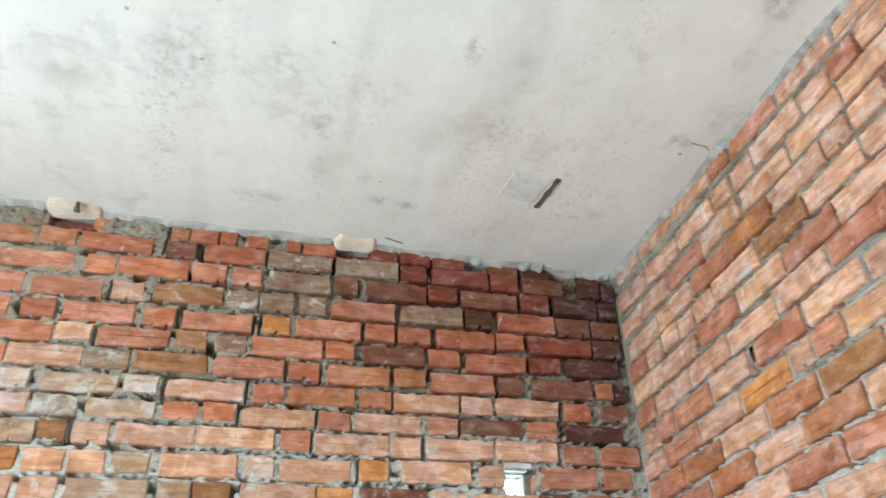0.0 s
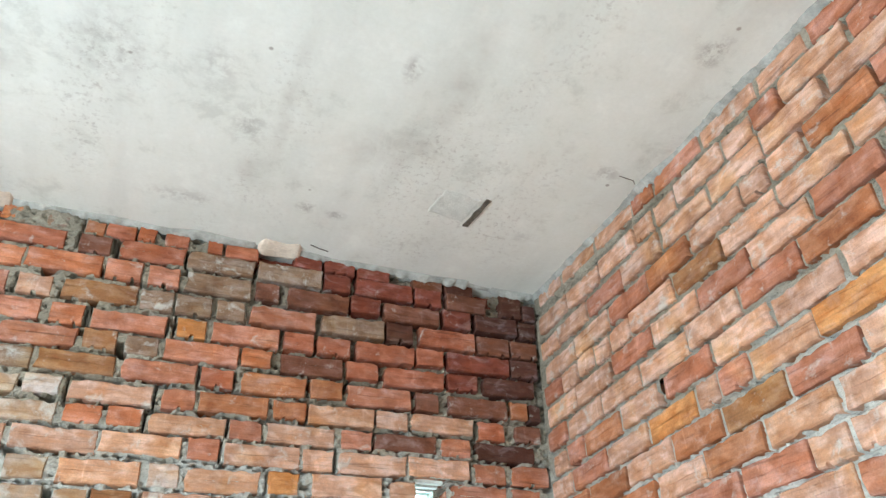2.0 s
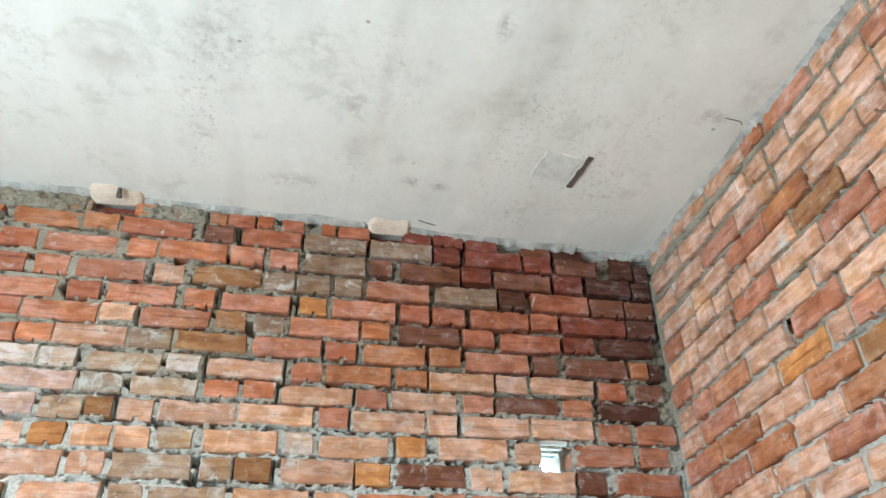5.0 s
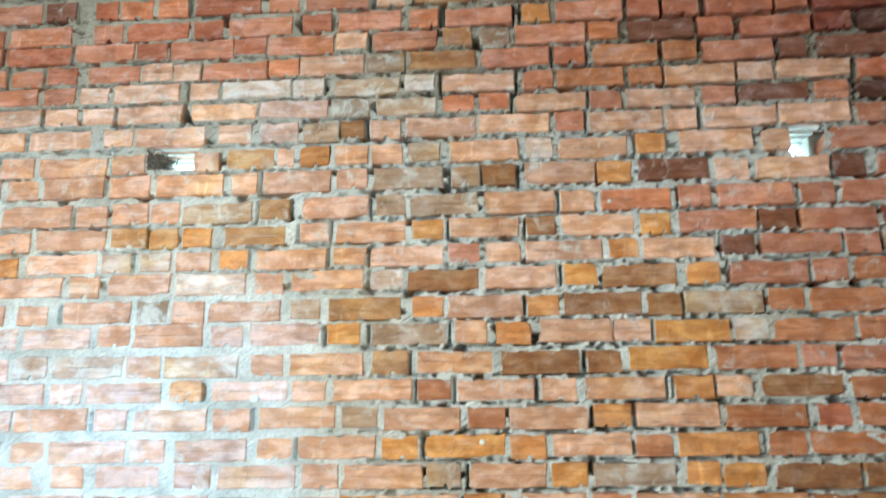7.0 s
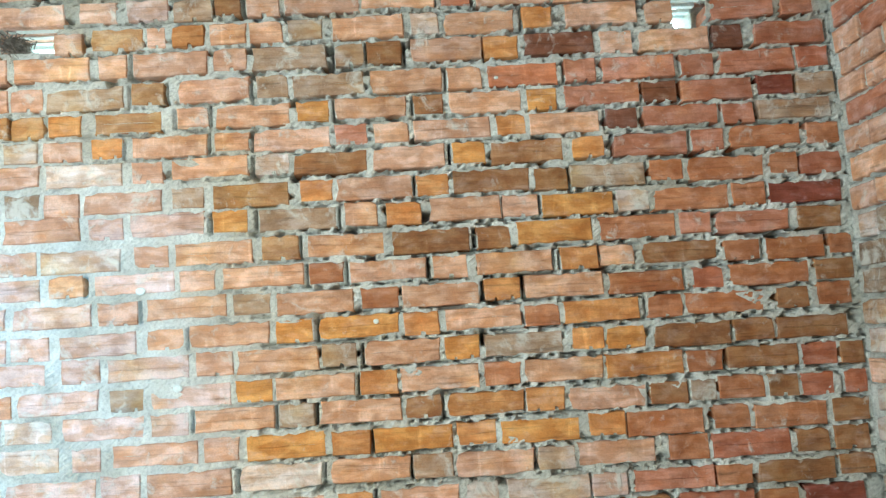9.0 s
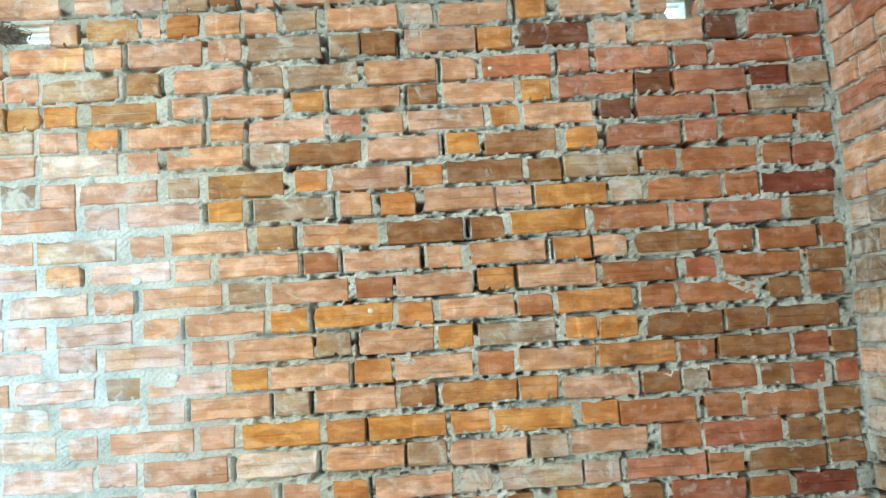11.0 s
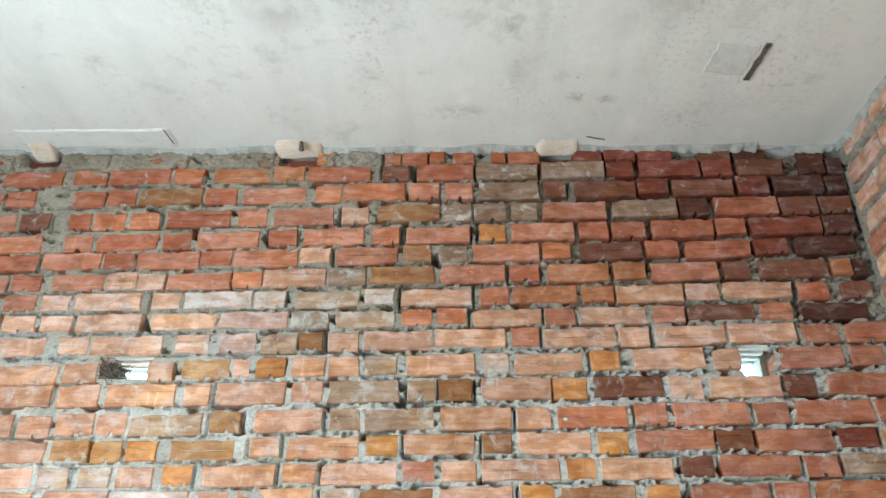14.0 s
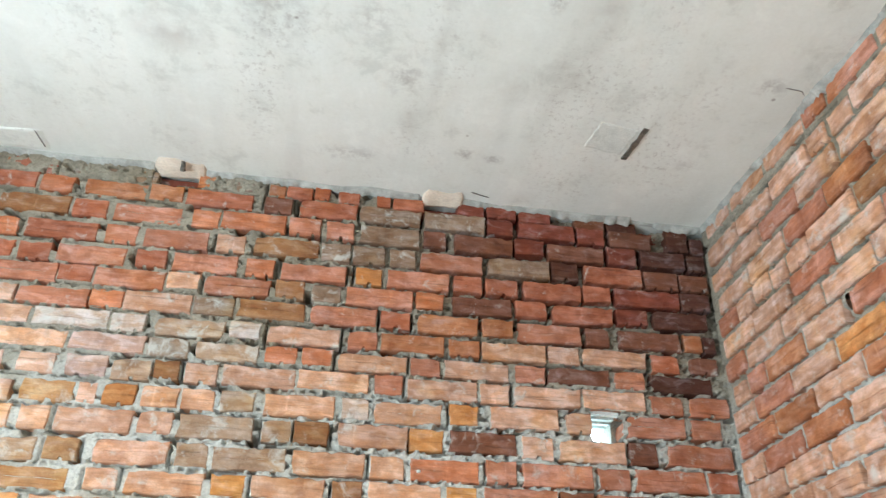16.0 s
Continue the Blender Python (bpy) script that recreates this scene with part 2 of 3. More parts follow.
BRICK, MORTAR, CONCRETE = brick_material(), mortar_material(), concrete_material()
PLASTER = plain_material("cement_render", (0.50, 0.46, 0.40), (0.64, 0.60, 0.54), 3.0)
SCREED = plain_material("dusty_screed", (0.42, 0.40, 0.36), (0.56, 0.53, 0.48), 2.0)
WEDGE_WOOD = plain_material("pale_sawn_wood", (0.72, 0.61, 0.48), (0.90, 0.82, 0.70), 14.0, 0.8, (1, 1, 4))
RUST_STEEL = plain_material("rusty_strip_steel", (0.03, 0.027, 0.022), (0.26, 0.24, 0.20), 70.0, 0.7)
STRAW = plain_material("dusty_straw", (0.09, 0.078, 0.064), (0.27, 0.235, 0.195), 60.0)
PUTTY = plain_material("pale_cement_patch", (0.66, 0.72, 0.68), (0.83, 0.89, 0.85), 34.0)
BEAD = plain_material("cement_bead", (0.29, 0.305, 0.28), (0.60, 0.63, 0.59), 22.0)
WIRE = plain_material("binding_wire", (0.04, 0.035, 0.03), (0.10, 0.08, 0.06), 40.0, 0.6)

# ---- mesh helpers ----
def mesh_from(name, verts, faces, mat, smooth=False):
    me = bpy.data.meshes.new(name)
    me.from_pydata([tuple(v) for v in verts], [], faces)
    me.materials.append(mat)
    if smooth:
        me.polygons.foreach_set("use_smooth", [True] * len(me.polygons))
    me.update()
    return me

def part(name, me, parent, label=""):
    ob = new(name, me)
    ob.parent = parent
    if label:
        ob["label"] = label
    return ob

def slab(u, v, w, holes, axis):
    """A wall from u0..u1 along, v0..v1 up and w0..w1 thick, with rectangular openings cut through; axis 'x' or 'y' is the thickness."""
    us = sorted({*u, *[h[0] for h in holes], *[h[1] for h in holes]})
    vs = sorted({*v, *[h[2] for h in holes], *[h[3] for h in holes]})
    bm = bmesh.new()
    at = (lambda a, b, c: (a, c, b)) if axis == "y" else (lambda a, b, c: (c, a, b))
    made = {}
    def vert(*p):
        if p not in made:
            made[p] = bm.verts.new(at(*p))
        return made[p]
    def open_at(i, j):
        if not (0 <= i < len(us) - 1 and 0 <= j < len(vs) - 1):
            return True
        a, b = (us[i] + us[i + 1]) / 2, (vs[j] + vs[j + 1]) / 2
        return any(h[0] < a < h[1] and h[2] < b < h[3] for h in holes)
    for i in range(len(us) - 1):
        for j in range(len(vs) - 1):
            if open_at(i, j):
                continue
            a, b, c, d = us[i], us[i + 1], vs[j], vs[j + 1]
            for k in w:
                bm.faces.new([vert(a, c, k), vert(b, c, k), vert(b, d, k), vert(a, d, k)])
            for di, dj, p, q in ((-1, 0, (a, c), (a, d)), (1, 0, (b, c), (b, d)), (0, -1, (a, c), (b, c)), (0, 1, (a, d), (b, d))):
                if open_at(i + di, j + dj):
                    bm.faces.new([vert(*p, w[0]), vert(*q, w[0]), vert(*q, w[1]), vert(*p, w[1])])
    bmesh.ops.recalc_face_normals(bm, faces=bm.faces)
    return bm

def from_bm(name, bm, mat, smooth=False):
    me = bpy.data.meshes.new(name)
    bm.to_mesh(me)
    bm.free()
    me.materials.append(mat)
    if smooth:
        me.polygons.foreach_set("use_smooth", [True] * len(me.polygons))
    return me

# ---- the room's shell ----
THICK = 0.21
VENTS = [(-2.262, -2.118, 2.098, 2.176), (-0.447, -0.352, 2.108, 2.206)]
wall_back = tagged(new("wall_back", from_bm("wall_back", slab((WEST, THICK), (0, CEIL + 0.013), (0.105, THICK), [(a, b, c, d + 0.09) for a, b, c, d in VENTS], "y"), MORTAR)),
                   "rough bare brick wall with smeared grey mortar joints", "wall", kind="structure")
wall_right = tagged(new("wall_right", from_bm("wall_right", slab((SOUTH, 0.105), (0, CEIL + 0.013), (0.105, THICK), [], "x"), MORTAR)),
                    "rough bare brick wall meeting the slab above", "wall", kind="structure")
wall_left = tagged(new("wall_left", from_bm("wall_left", slab((SOUTH, THICK), (0, CEIL + 0.013), (WEST - THICK, WEST), [(-3.05, -1.35, 0.9, 2.2)], "x"), PLASTER)),
                   "plain cement rendered wall with a window opening", "wall", kind="structure")
wall_front = tagged(new("wall_front", from_bm("wall_front", slab((WEST - THICK, THICK), (0, CEIL + 0.013), (SOUTH - THICK, SOUTH), [(-3.2, -1.98, 0.0, 2.15)], "y"), PLASTER)),
                    "plain cement rendered wall with a wide doorway", "wall", kind="structure")

def floor_sheet():
    bm = bmesh.new()
    bmesh.ops.create_grid(bm, x_segments=30, y_segments=30, size=0.5)
    for v in bm.verts:
        v.co.x, v.co.y = WEST / 2 + v.co.x * (2 * THICK - WEST), SOUTH / 2 + v.co.y * (2 * THICK - SOUTH)
        v.co.z = 0.004 * noise.noise(v.co * 2.0)
    return bm
tagged(new("floor", from_bm("floor", floor_sheet(), SCREED)), "dusty grey cement floor", "floor", kind="structure")
def ground_sheet():
    bm = bmesh.new()
    bmesh.ops.create_grid(bm, x_segments=8, y_segments=8, size=150.0)
    for v in bm.verts:
        v.co.z = -0.06
    return bm
tagged(new("ground", from_bm("ground", ground_sheet(), SCREED)), "bare dusty ground outside the building", "ground", kind="structure")

def soffit(x, y):
    return CEIL + 0.005 * noise.noise(Vector((x * 1.3, y * 0.8, 1))) + 0.0022 * noise.noise(Vector((x * 9, y * 3, 5)))

def ceiling_sheet():
    """The slab's soffit, slightly uneven, with a body above it."""
    nx, ny = 130, 130
    verts, faces = [], []
    for j in range(ny + 1):
        for i in range(nx + 1):
            x, y = WEST + (0.12 - WEST) * i / nx, SOUTH + (0.12 - SOUTH) * j / ny
            verts.append((x, y, soffit(x, y)))
    for j in range(ny):
        for i in range(nx):
            a = j * (nx + 1) + i
            faces.append((a, a + nx + 1, a + nx + 2, a + 1))
    base = len(verts)
    x0, x1, y0, y1 = WEST - THICK, THICK, SOUTH - THICK, THICK
    for z in (CEIL + 0.012, CEIL + 0.16):
        verts += [(x0, y0, z), (x1, y0, z), (x1, y1, z), (x0, y1, z)]
    b = base
    faces += [(b, b + 3, b + 2, b + 1), (b + 4, b + 5, b + 6, b + 7)]
    faces += [(b + i, b + (i + 1) % 4, b + 4 + (i + 1) % 4, b + 4 + i) for i in range(4)]
    return mesh_from("ceiling", verts, faces, CONCRETE, True)
tagged(new("ceiling", ceiling_sheet()), "pale cast concrete slab soffit with grey stains", "ceiling", kind="structure")

# ---- bricks ----
TONES = {  # clay colour and share of mortar smeared over the face
    "0": ((0.10, 0.040, 0.028), 0.03), "1": ((0.185, 0.074, 0.044), 0.07), "2": ((0.40, 0.265, 0.175), 0.20),
    "3": ((0.44, 0.180, 0.108), 0.08), "4": ((0.56, 0.318, 0.212), 0.14), "5": ((0.57, 0.252, 0.074), 0.04),
    "6": ((0.54, 0.40, 0.315), 0.24), "7": ((0.29, 0.20, 0.135), 0.30), "8": ((0.205, 0.056, 0.034), 0.04),
    "9": ((0.30, 0.140, 0.062), 0.06), "a": ((0.575, 0.314, 0.190), 0.10), "b": ((0.53, 0.228, 0.080), 0.05), "c": ((0.375, 0.128, 0.070), 0.07),
    "d": ((0.57, 0.375, 0.30), 0.18), "e": ((0.40, 0.160, 0.075), 0.06), "f": ((0.27, 0.175, 0.115), 0.18), "g": ((0.485, 0.175, 0.085), 0.06), "h": ((0.42, 0.225, 0.105), 0.10)}
UNIT_S, UNIT_H, HIGH, DEEP = 0.205, 0.100, 0.058, 0.11
rng = random.Random(7)
grooves = random.Random(23)

def brick_shape(length, high, notched, r):
    """Outline ring with worn, chipped arrises; the face stands proud of the ring; headers show bitten core holes in their lower edge."""
    hx, hz = length / 2, high / 2
    def edge(x0, z0, x1, z1, n):
        out = []
        for i in range(n):
            k = i / n
            chip = 0.0050 * r.random() if r.random() < 0.25 else 0.0
            out.append(((x0 + (x1 - x0) * k) * (1 - chip / hx) + r.uniform(-1, 1) * 0.0022, (z0 + (z1 - z0) * k) * (1 - chip / hz) + r.uniform(-1, 1) * 0.0011))
        return out
    pts = []
    if notched:
        spots = [r.uniform(-0.03, -0.016), r.uniform(0.014, 0.03)] if r.random() < 0.4 else ([r.uniform(-0.02, 0.02)] if r.random() < 0.75 else [])
        pts += [(-hx + 0.002, -hz + 0.002)]
        for c in spots:
            w, h = r.uniform(0.005, 0.009), r.uniform(0.005, 0.010)
            pts += [(c - w, -hz), (c - w * 0.7, -hz + h), (c + w * 0.7, -hz + h * r.uniform(0.7, 1.1)), (c + w, -hz)]
    else:
        pts += edge(-hx, -hz, hx, -hz, 11)
    pts += edge(hx, -hz, hx, hz, 2) + edge(hx, hz, -hx, hz, 6 if notched else 11) + edge(-hx, hz, -hx, -hz, 2)
    n = len(pts)
    verts = [(x, DEEP, z) for x, z in pts]
    verts += [(x, 0.0025 + r.random() * 0.003, z) for x, z in pts]
    verts += [(x * (1 - 0.0030 / hx), r.uniform(-1, 1) * 0.0010, z * (1 - 0.0030 / hz)) for x, z in pts]
    faces = []
    for k in (0, n):
        for i in range(n):
            j = (i + 1) % n
            faces.append((k + i, k + j, k + n + j, k + n + i))
    if notched or grooves.random() < 0.5:
        faces.append(tuple(range(2 * n, 3 * n)))
        return verts, faces
    # a drawn groove runs the length of the face
    e, w, m = 2 * n + 12, 2 * n + 25, 5
    zw, ze, lips = verts[w][2], verts[e][2], []
    for dz, dy in ((0.0014, 0.0), (0.0, 0.0017), (-0.0014, 0.0)):
        row = []
        for i in range(1, m + 1):
            k = i / (m + 1)
            row.append(len(verts))
            verts.append((verts[w][0] + (verts[e][0] - verts[w][0]) * k, dy, zw + (ze - zw) * k + dz * grooves.uniform(0.5, 1.4) + 0.0012 * math.sin(2.1 * i + zw * 900)))
        lips.append([w] + row + [e])
    faces.append(tuple(range(e, w + 1)) + tuple(lips[0][1:-1]))
    faces.append((w,) + tuple(range(2 * n, e + 1)) + tuple(reversed(lips[2][1:-1])) if w == 3 * n - 1 else tuple(range(w, 3 * n)) + tuple(range(2 * n, e + 1)) + tuple(reversed(lips[2][1:-1])))
    for upper, lower in ((lips[0], lips[1]), (lips[1], lips[2])):
        for i in range(m + 1):
            quad = []
            for q in (upper[i], lower[i], lower[i + 1], upper[i + 1]):
                if q not in quad:
                    quad.append(q)
            faces.append(tuple(quad))
    return verts, faces

SHAPES = {kind: [brick_shape(UNIT_S if kind == "S" else UNIT_H, HIGH, kind == "H", rng) for _ in range(9)] for kind in "SH"}
BRICK_MESH = {}

def brick_mesh(kind, tone, pick):
    key = (kind, tone, pick)
    if key not in BRICK_MESH:
        verts, faces = SHAPES[kind][pick]
        me = mesh_from("brick", verts, faces, BRICK)
        attr = me.color_attributes.new("tone", "FLOAT_COLOR", "POINT")
        (r, g, b), a = TONES[tone]
        attr.data.foreach_set("color", [r, g, b, a] * len(verts))
        BRICK_MESH[key] = me
    return BRICK_MESH[key]

def lay(run, wall, turn, near):
    """Lays bricks (length class, tone, place, length, height, tilt) on a wall: those in the near stretch as parts, the rest joined."""
    verts, faces, cols = [], [], []
    for kind, tone, place, length, high, tilt in run:
        pick = rng.randrange(9)
        unit = UNIT_S if kind == "S" else UNIT_H
        m = Matrix.Translation(place) @ turn @ pose(0, rng.uniform(-0.004, 0.0), 0, rng.uniform(-1.2, 0.6), tilt + rng.uniform(-0.5, 0.5), rng.uniform(-0.7, 0.7))
        m = m @ Matrix.Diagonal((length / unit, 1, high / HIGH, 1))
        if near(place):
            ob = new("brick", brick_mesh(kind, tone, pick))
            ob.matrix_world = m
            ob.parent = wall
        else:
            vs, fs = SHAPES[kind][pick]
            base = len(verts)
            verts += [m @ Vector(v) for v in vs]
            faces += [tuple(base + i for i in f) for f in fs]
            cols += [*TONES[tone][0], TONES[tone][1]] * len(vs)
    me = mesh_from("brickwork", verts, faces, BRICK)
    me.color_attributes.new("tone", "FLOAT_COLOR", "POINT").data.foreach_set("color", cols)
    tagged(part("brickwork", me, wall), kind="stuff")

# each course of the back wall from the slab down: height of its middle 1.2 m from the corner, rise towards the corner, west end,
# then the joint and the length of every brick in millimetres with the letter of its clay
COURSES = [
    (2.8594, 0.0085, -2.489, "0+833 14+42c 8+59e 16+503 51+29c 48+1377 25+957 125+52b 67+797 27+53e 4+823 7+50c 27+72c 55+45c 9+100c 115+93c 7+101c 9+113c 84+1058 9+1058 111+742"),
    (2.8002, 0.0151, -2.73, "0+2003 30+1103 10+2023 10+99b 31+187e 8+103e 9+2083 35+881 23+1853 9+2007 13+2012 6+91c 14+196c 10+94c 19+1478 57+730 10+450"),
    (2.7261, 0.0209, -2.697, "0+943 120+1053 8+953 8+2069 9+1003 20+2034 30+86b 5+197b 11+1004 17+884 18+1932 12+761 27+1931 7+99c 12+1928 15+98c 19+1521 9+660"),
    (2.646, 0.0236, -2.63, "0+981 59+723 5+104b 11+99b 19+2053 20+964 17+193a 22+886 26+1989 8+927 6+1037 13+852 14+2004 18+2037 8+901 24+1933 9+1188 6+101c"),
    (2.5695, 0.0273, -2.736, "0+1984 66+944 10+1943 12+923 16+195a 29+893 20+1874 25+86b 21+1974 29+815 19+193a 15+893 13+1043 20+188b 9+933 14+219c 7+998"),
    (2.4994, 0.0219, -2.521, "0+1834 3+1033 3+1934 3+993 3+2014 3+956 14+192a 16+869 22+872 18+2034 10+87b 27+1871 12+1033 18+1983 13+104c 18+1840"),
    (2.4258, 0.0217, -2.599, "0+953 30+1614 3+966 3+846 3+195a 3+93b 3+1916 3+1187 9+1969 16+197a 12+903 23+186e 14+98e 12+2034 15+771 30+2038 15+595 6+390"),
    (2.3551, 0.0186, -2.49, "0+914 12+2024 28+904 7+2056 6+946 27+1942 12+916 20+2084 24+873 12+188e 17+93e 8+196a 8+964 13+2044 18+903 36+918"),
    (2.2873, 0.0175, -2.475, "0+974 12+1934 25+196a 9+202d 5+1187 16+1742 17+93b 13+89b 16+201a 8+923 11+1954 19+933 7+1931 16+953 21+1961"),
    (2.2186, 0.0203, -2.625, "0+1884 37+894 5+2064 39+984 28+111d 9+1062 7+699 15+894 13+2024 8+199a 17+823 14+2054 9+884 13+2034 7+1934 17+1053 18+1293"),
    (2.1427, 0.0251, -2.126, "0+754 21+1399 7+504 16+86e 15+99a 5+92b 13+942 26+192a 19+796 14+193a 23+835 37+2024 21+784 109+1823 19+953"),
    (2.0682, 0.0174, -2.562, "0+1814 12+1234 16+198a 21+76a 16+1954 14+904 13+2002 21+802 7+969 24+1944 5+975 15+1941 16+934 17+1984 12+831 33+2023"),
    (1.9873, 0.0222, -2.456, "0+943 12+1074 4+864 5+2032 19+879 36+1894 16+882 9+1912 18+193a 14+97a 14+194b 20+863 18+2043 16+933 14+2153 8+91c"),
    (1.9154, 0.0205, -2.349, "0+1069 7+859 11+86e 34+1739 38+874 16+196a 17+885 15+190a 21+819 16+195a 17+835 21+2103 8+961 10+2023 13+1048 9+1082"),
    (1.8441, 0.0206, -2.764, "0+664 7+86e 23+2043 12+876 24+896 12+1013 22+83e 23+197a 16+95a 9+2034 12+873 16+97a 11+2064 17+83b 9+192a 20+861 16+2083 12+923 10+2052"),
    (1.7758, 0.0167, -2.767, "0+69a 18+2104 20+87a 22+1794 15+1986 22+824 20+203a 15+926 11+1949 16+1934 18+945 13+1959 25+88b 28+2023 14+903 15+202e 16+93e"),
    (1.6973, 0.0149, -2.753, "0+1294 34+904 40+1934 16+907 9+914 11+2014 24+862 21+2009 27+89b 6+2044 10+88b 12+2049 12+959 5+2042 14+92e 13+212e 16+82e 5+118c"),
    (1.6262, 0.0099, -2.748, "0+654 12+93d 14+191d 16+964 6+1964 19+92d 15+192d 20+945 27+2052 19+89a 20+97b 19+192a 4+974 10+1955 9+916 10+2063 12+933 9+2048"),
    (1.5484, 0.0145, -2.742, "0+149d 12+976 11+2016 7+98d 8+2036 31+924 15+200a 23+989 22+200a 24+2049 17+949 16+2045 18+2103 10+87a 13+202a 25+1252"),
    (1.4763, 0.0099, -2.737, "0+46d 13+195d 14+91d 6+214d 17+914 25+205d 12+944 19+208b 14+91e 15+2014 15+94a 23+204a 22+101b 6+95a 20+2049 19+101b 16+1623"),
    (1.4057, 0.0116, -2.731, "0+594 12+97d 4+2054 17+92d 16+198d 16+1034 21+203a 15+1002 12+202a 18+99e 9+204a 13+96b 12+208a 15+204b 25+87c 16+218e 17+1112"),
    (1.3325, 0.0163, -2.725, "0+141d 25+954 12+210d 8+98d 24+193d 25+96a 13+204b 15+985 15+2095 11+93b 16+200a 9+96e 10+204b 21+95e 7+216b 35+892 25+93e"),
    (1.2604, 0.0098, -2.72, "0+556 8+2004 20+904 29+173d 37+99d 18+205d 16+964 8+210a 7+912 20+197a 12+925 13+2082 24+86b 5+1055 24+2072 7+1149 7+1932"),
    (1.1839, 0.0116, -2.714, "0+49d 14+93d 13+202d 27+874 14+202d 25+882 14+206d 11+945 7+203a 12+97b 8+207a 12+97e 10+206a 9+2085 9+98e 11+1932 9+100c 7+652"),
    (1.1133, 0.0042, -2.71, "0+144d 22+944 8+187d 6+1236 21+204d 14+99d 15+200a 9+922 14+210a 9+959 15+200b 6+101b 12+2034 11+1029 8+697 3+130e 8+822 7+91c 28+61c"),
    (1.0385, 0.0051, -2.704, "0+81d 17+894 15+183d 18+1916 28+74d 27+2134 14+914 16+2005 15+101b 8+2045 12+102b 9+2095 24+97b 4+204b 25+101e 11+195e 17+1022"),
    (0.9638, 0.0093, -2.246, "0+226d 11+98d 13+2124 22+2076 22+203a 7+1012 9+2024 11+966 8+2054 35+106b 10+210c 16+922 11+972"),
    (0.888, 0.011, -2.087, "0+178d 10+114d 18+194a 24+964 30+96b 16+1994 18+856 22+2146 7+92d 19+212a 7+97e 12+2099 10+1022"),
    (0.824, 0.0055, -1.319, "0+2144 12+95a 22+739 54+182b 13+939 20+197c 15+105e 15+1658"),
]

def filler(x0, x1, r, tones):
    """Bricks of the same bond for a stretch between x0 and x1, from x1 westwards."""
    out, x, flip = [], x1, r.random() < 0.5
    while x - x0 > 0.035:
        w = UNIT_S if flip else UNIT_H
        w = min(w, x - x0)
        out.append((r.choice(tones), x - w / 2, w))
        x -= w + 0.013
        flip = not flip
    return out

def course_bricks(x, text):
    """Letter, middle and length of each brick of a course."""
    out = []
    for word in text.split():
        joint, brick = word.split("+")
        x += int(joint) / 1000
        length = int(brick[:-1]) / 1000
        out.append((brick[-1], x + length / 2, length))
        x += length
    return out, x

UPPER_TONES = {"4": "3", "5": "b", "b": "g", "a": "3", "6": "4", "3": "c", "2": "f", "7": "f"}
ROSY = {"b": "g", "5": "b"}
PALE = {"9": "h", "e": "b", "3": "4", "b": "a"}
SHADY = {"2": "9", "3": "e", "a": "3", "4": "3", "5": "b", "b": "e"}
CORNER_SHADE = {"3": "c", "c": "8", "4": "3", "b": "c", "2": "1", "8": "1", "1": "0", "5": "e", "a": "c", "9": "1", "7": "f"}
SLOTS, RIGHT_SLOTS = [], {}      # head joints that stand open
run = []
all_courses = list(COURSES)
while all_courses[-1][0] > 0.09:
    all_courses.append((all_courses[-1][0] - 0.0735, 0.006, -0.005, ""))
EDGE_GAPS = [(-2.69, -2.56), (-1.85, -1.69), (-0.99, -0.86), (-0.26, -0.17)]
for i, (z, rise, x0, text) in enumerate(all_courses):
    above = all_courses[i - 1][0] if i > 1 else z + 0.074
    below = all_courses[i + 1][0] if 0 < i < len(all_courses) - 1 else z - 0.074
    high = min(0.0645, (above - below) / 2 - 0.0125) if i else 0.047
    bricks, end = course_bricks(x0, text)
    if text and i and end < -0.06:      # the last pieces before the corner
        bricks += filler(end + 0.012, -0.006, rng, "18" if z > 2.2 else "2e")
    spans = [(WEST, x0 - 0.012)]
    for v in VENTS:
        if v[2] < z < v[3]:
            spans = [q for a, b in spans for q in ((a, min(b, v[0] - 0.006)), (max(a, v[1] + 0.006), b)) if q[1] - q[0] > 0.03]
    for a, b in spans:
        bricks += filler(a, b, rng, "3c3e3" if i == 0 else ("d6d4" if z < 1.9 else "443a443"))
    SLOTS.append([x + side * (w / 2 + 0.005) for _, x, w in bricks for side in (-1, 1) if rng.random() < (0.20 if x > -1.7 or z > 1.8 else 0.05)])
    for tone, x, w in bricks:
        if i == 0 and any(a < x < b for a, b in EDGE_GAPS):
            continue
        if x > -0.90 + 1.15 * (2.86 - z) and z > 2.25:      # shade of the upper corner put into the brick tones, darkest at the corner
            tone = CORNER_SHADE.get(tone, tone)
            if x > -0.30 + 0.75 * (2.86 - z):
                tone = CORNER_SHADE.get(tone, tone)
        elif z > 2.42:      # the upper courses are redder and darker
            tone = UPPER_TONES.get(tone, tone)
        elif x < -1.5 and z < 2.2:      # brighter light on the window side, put into paler tones
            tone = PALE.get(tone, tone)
        elif z > 1.95:
            tone = ROSY.get(tone, tone)
        elif z < 1.75 and x > -0.62:      # light falling off low beside the corner, put into browner tones
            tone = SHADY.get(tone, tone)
        sag, lean = (rng.uniform(-0.0035, 0.0035), rng.uniform(-0.7, 0.7)) if i else (rng.uniform(-0.006, 0.004), rng.uniform(-4, 4))
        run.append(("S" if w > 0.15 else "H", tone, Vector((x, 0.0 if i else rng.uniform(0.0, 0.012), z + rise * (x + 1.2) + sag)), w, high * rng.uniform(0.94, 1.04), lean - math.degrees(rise)))
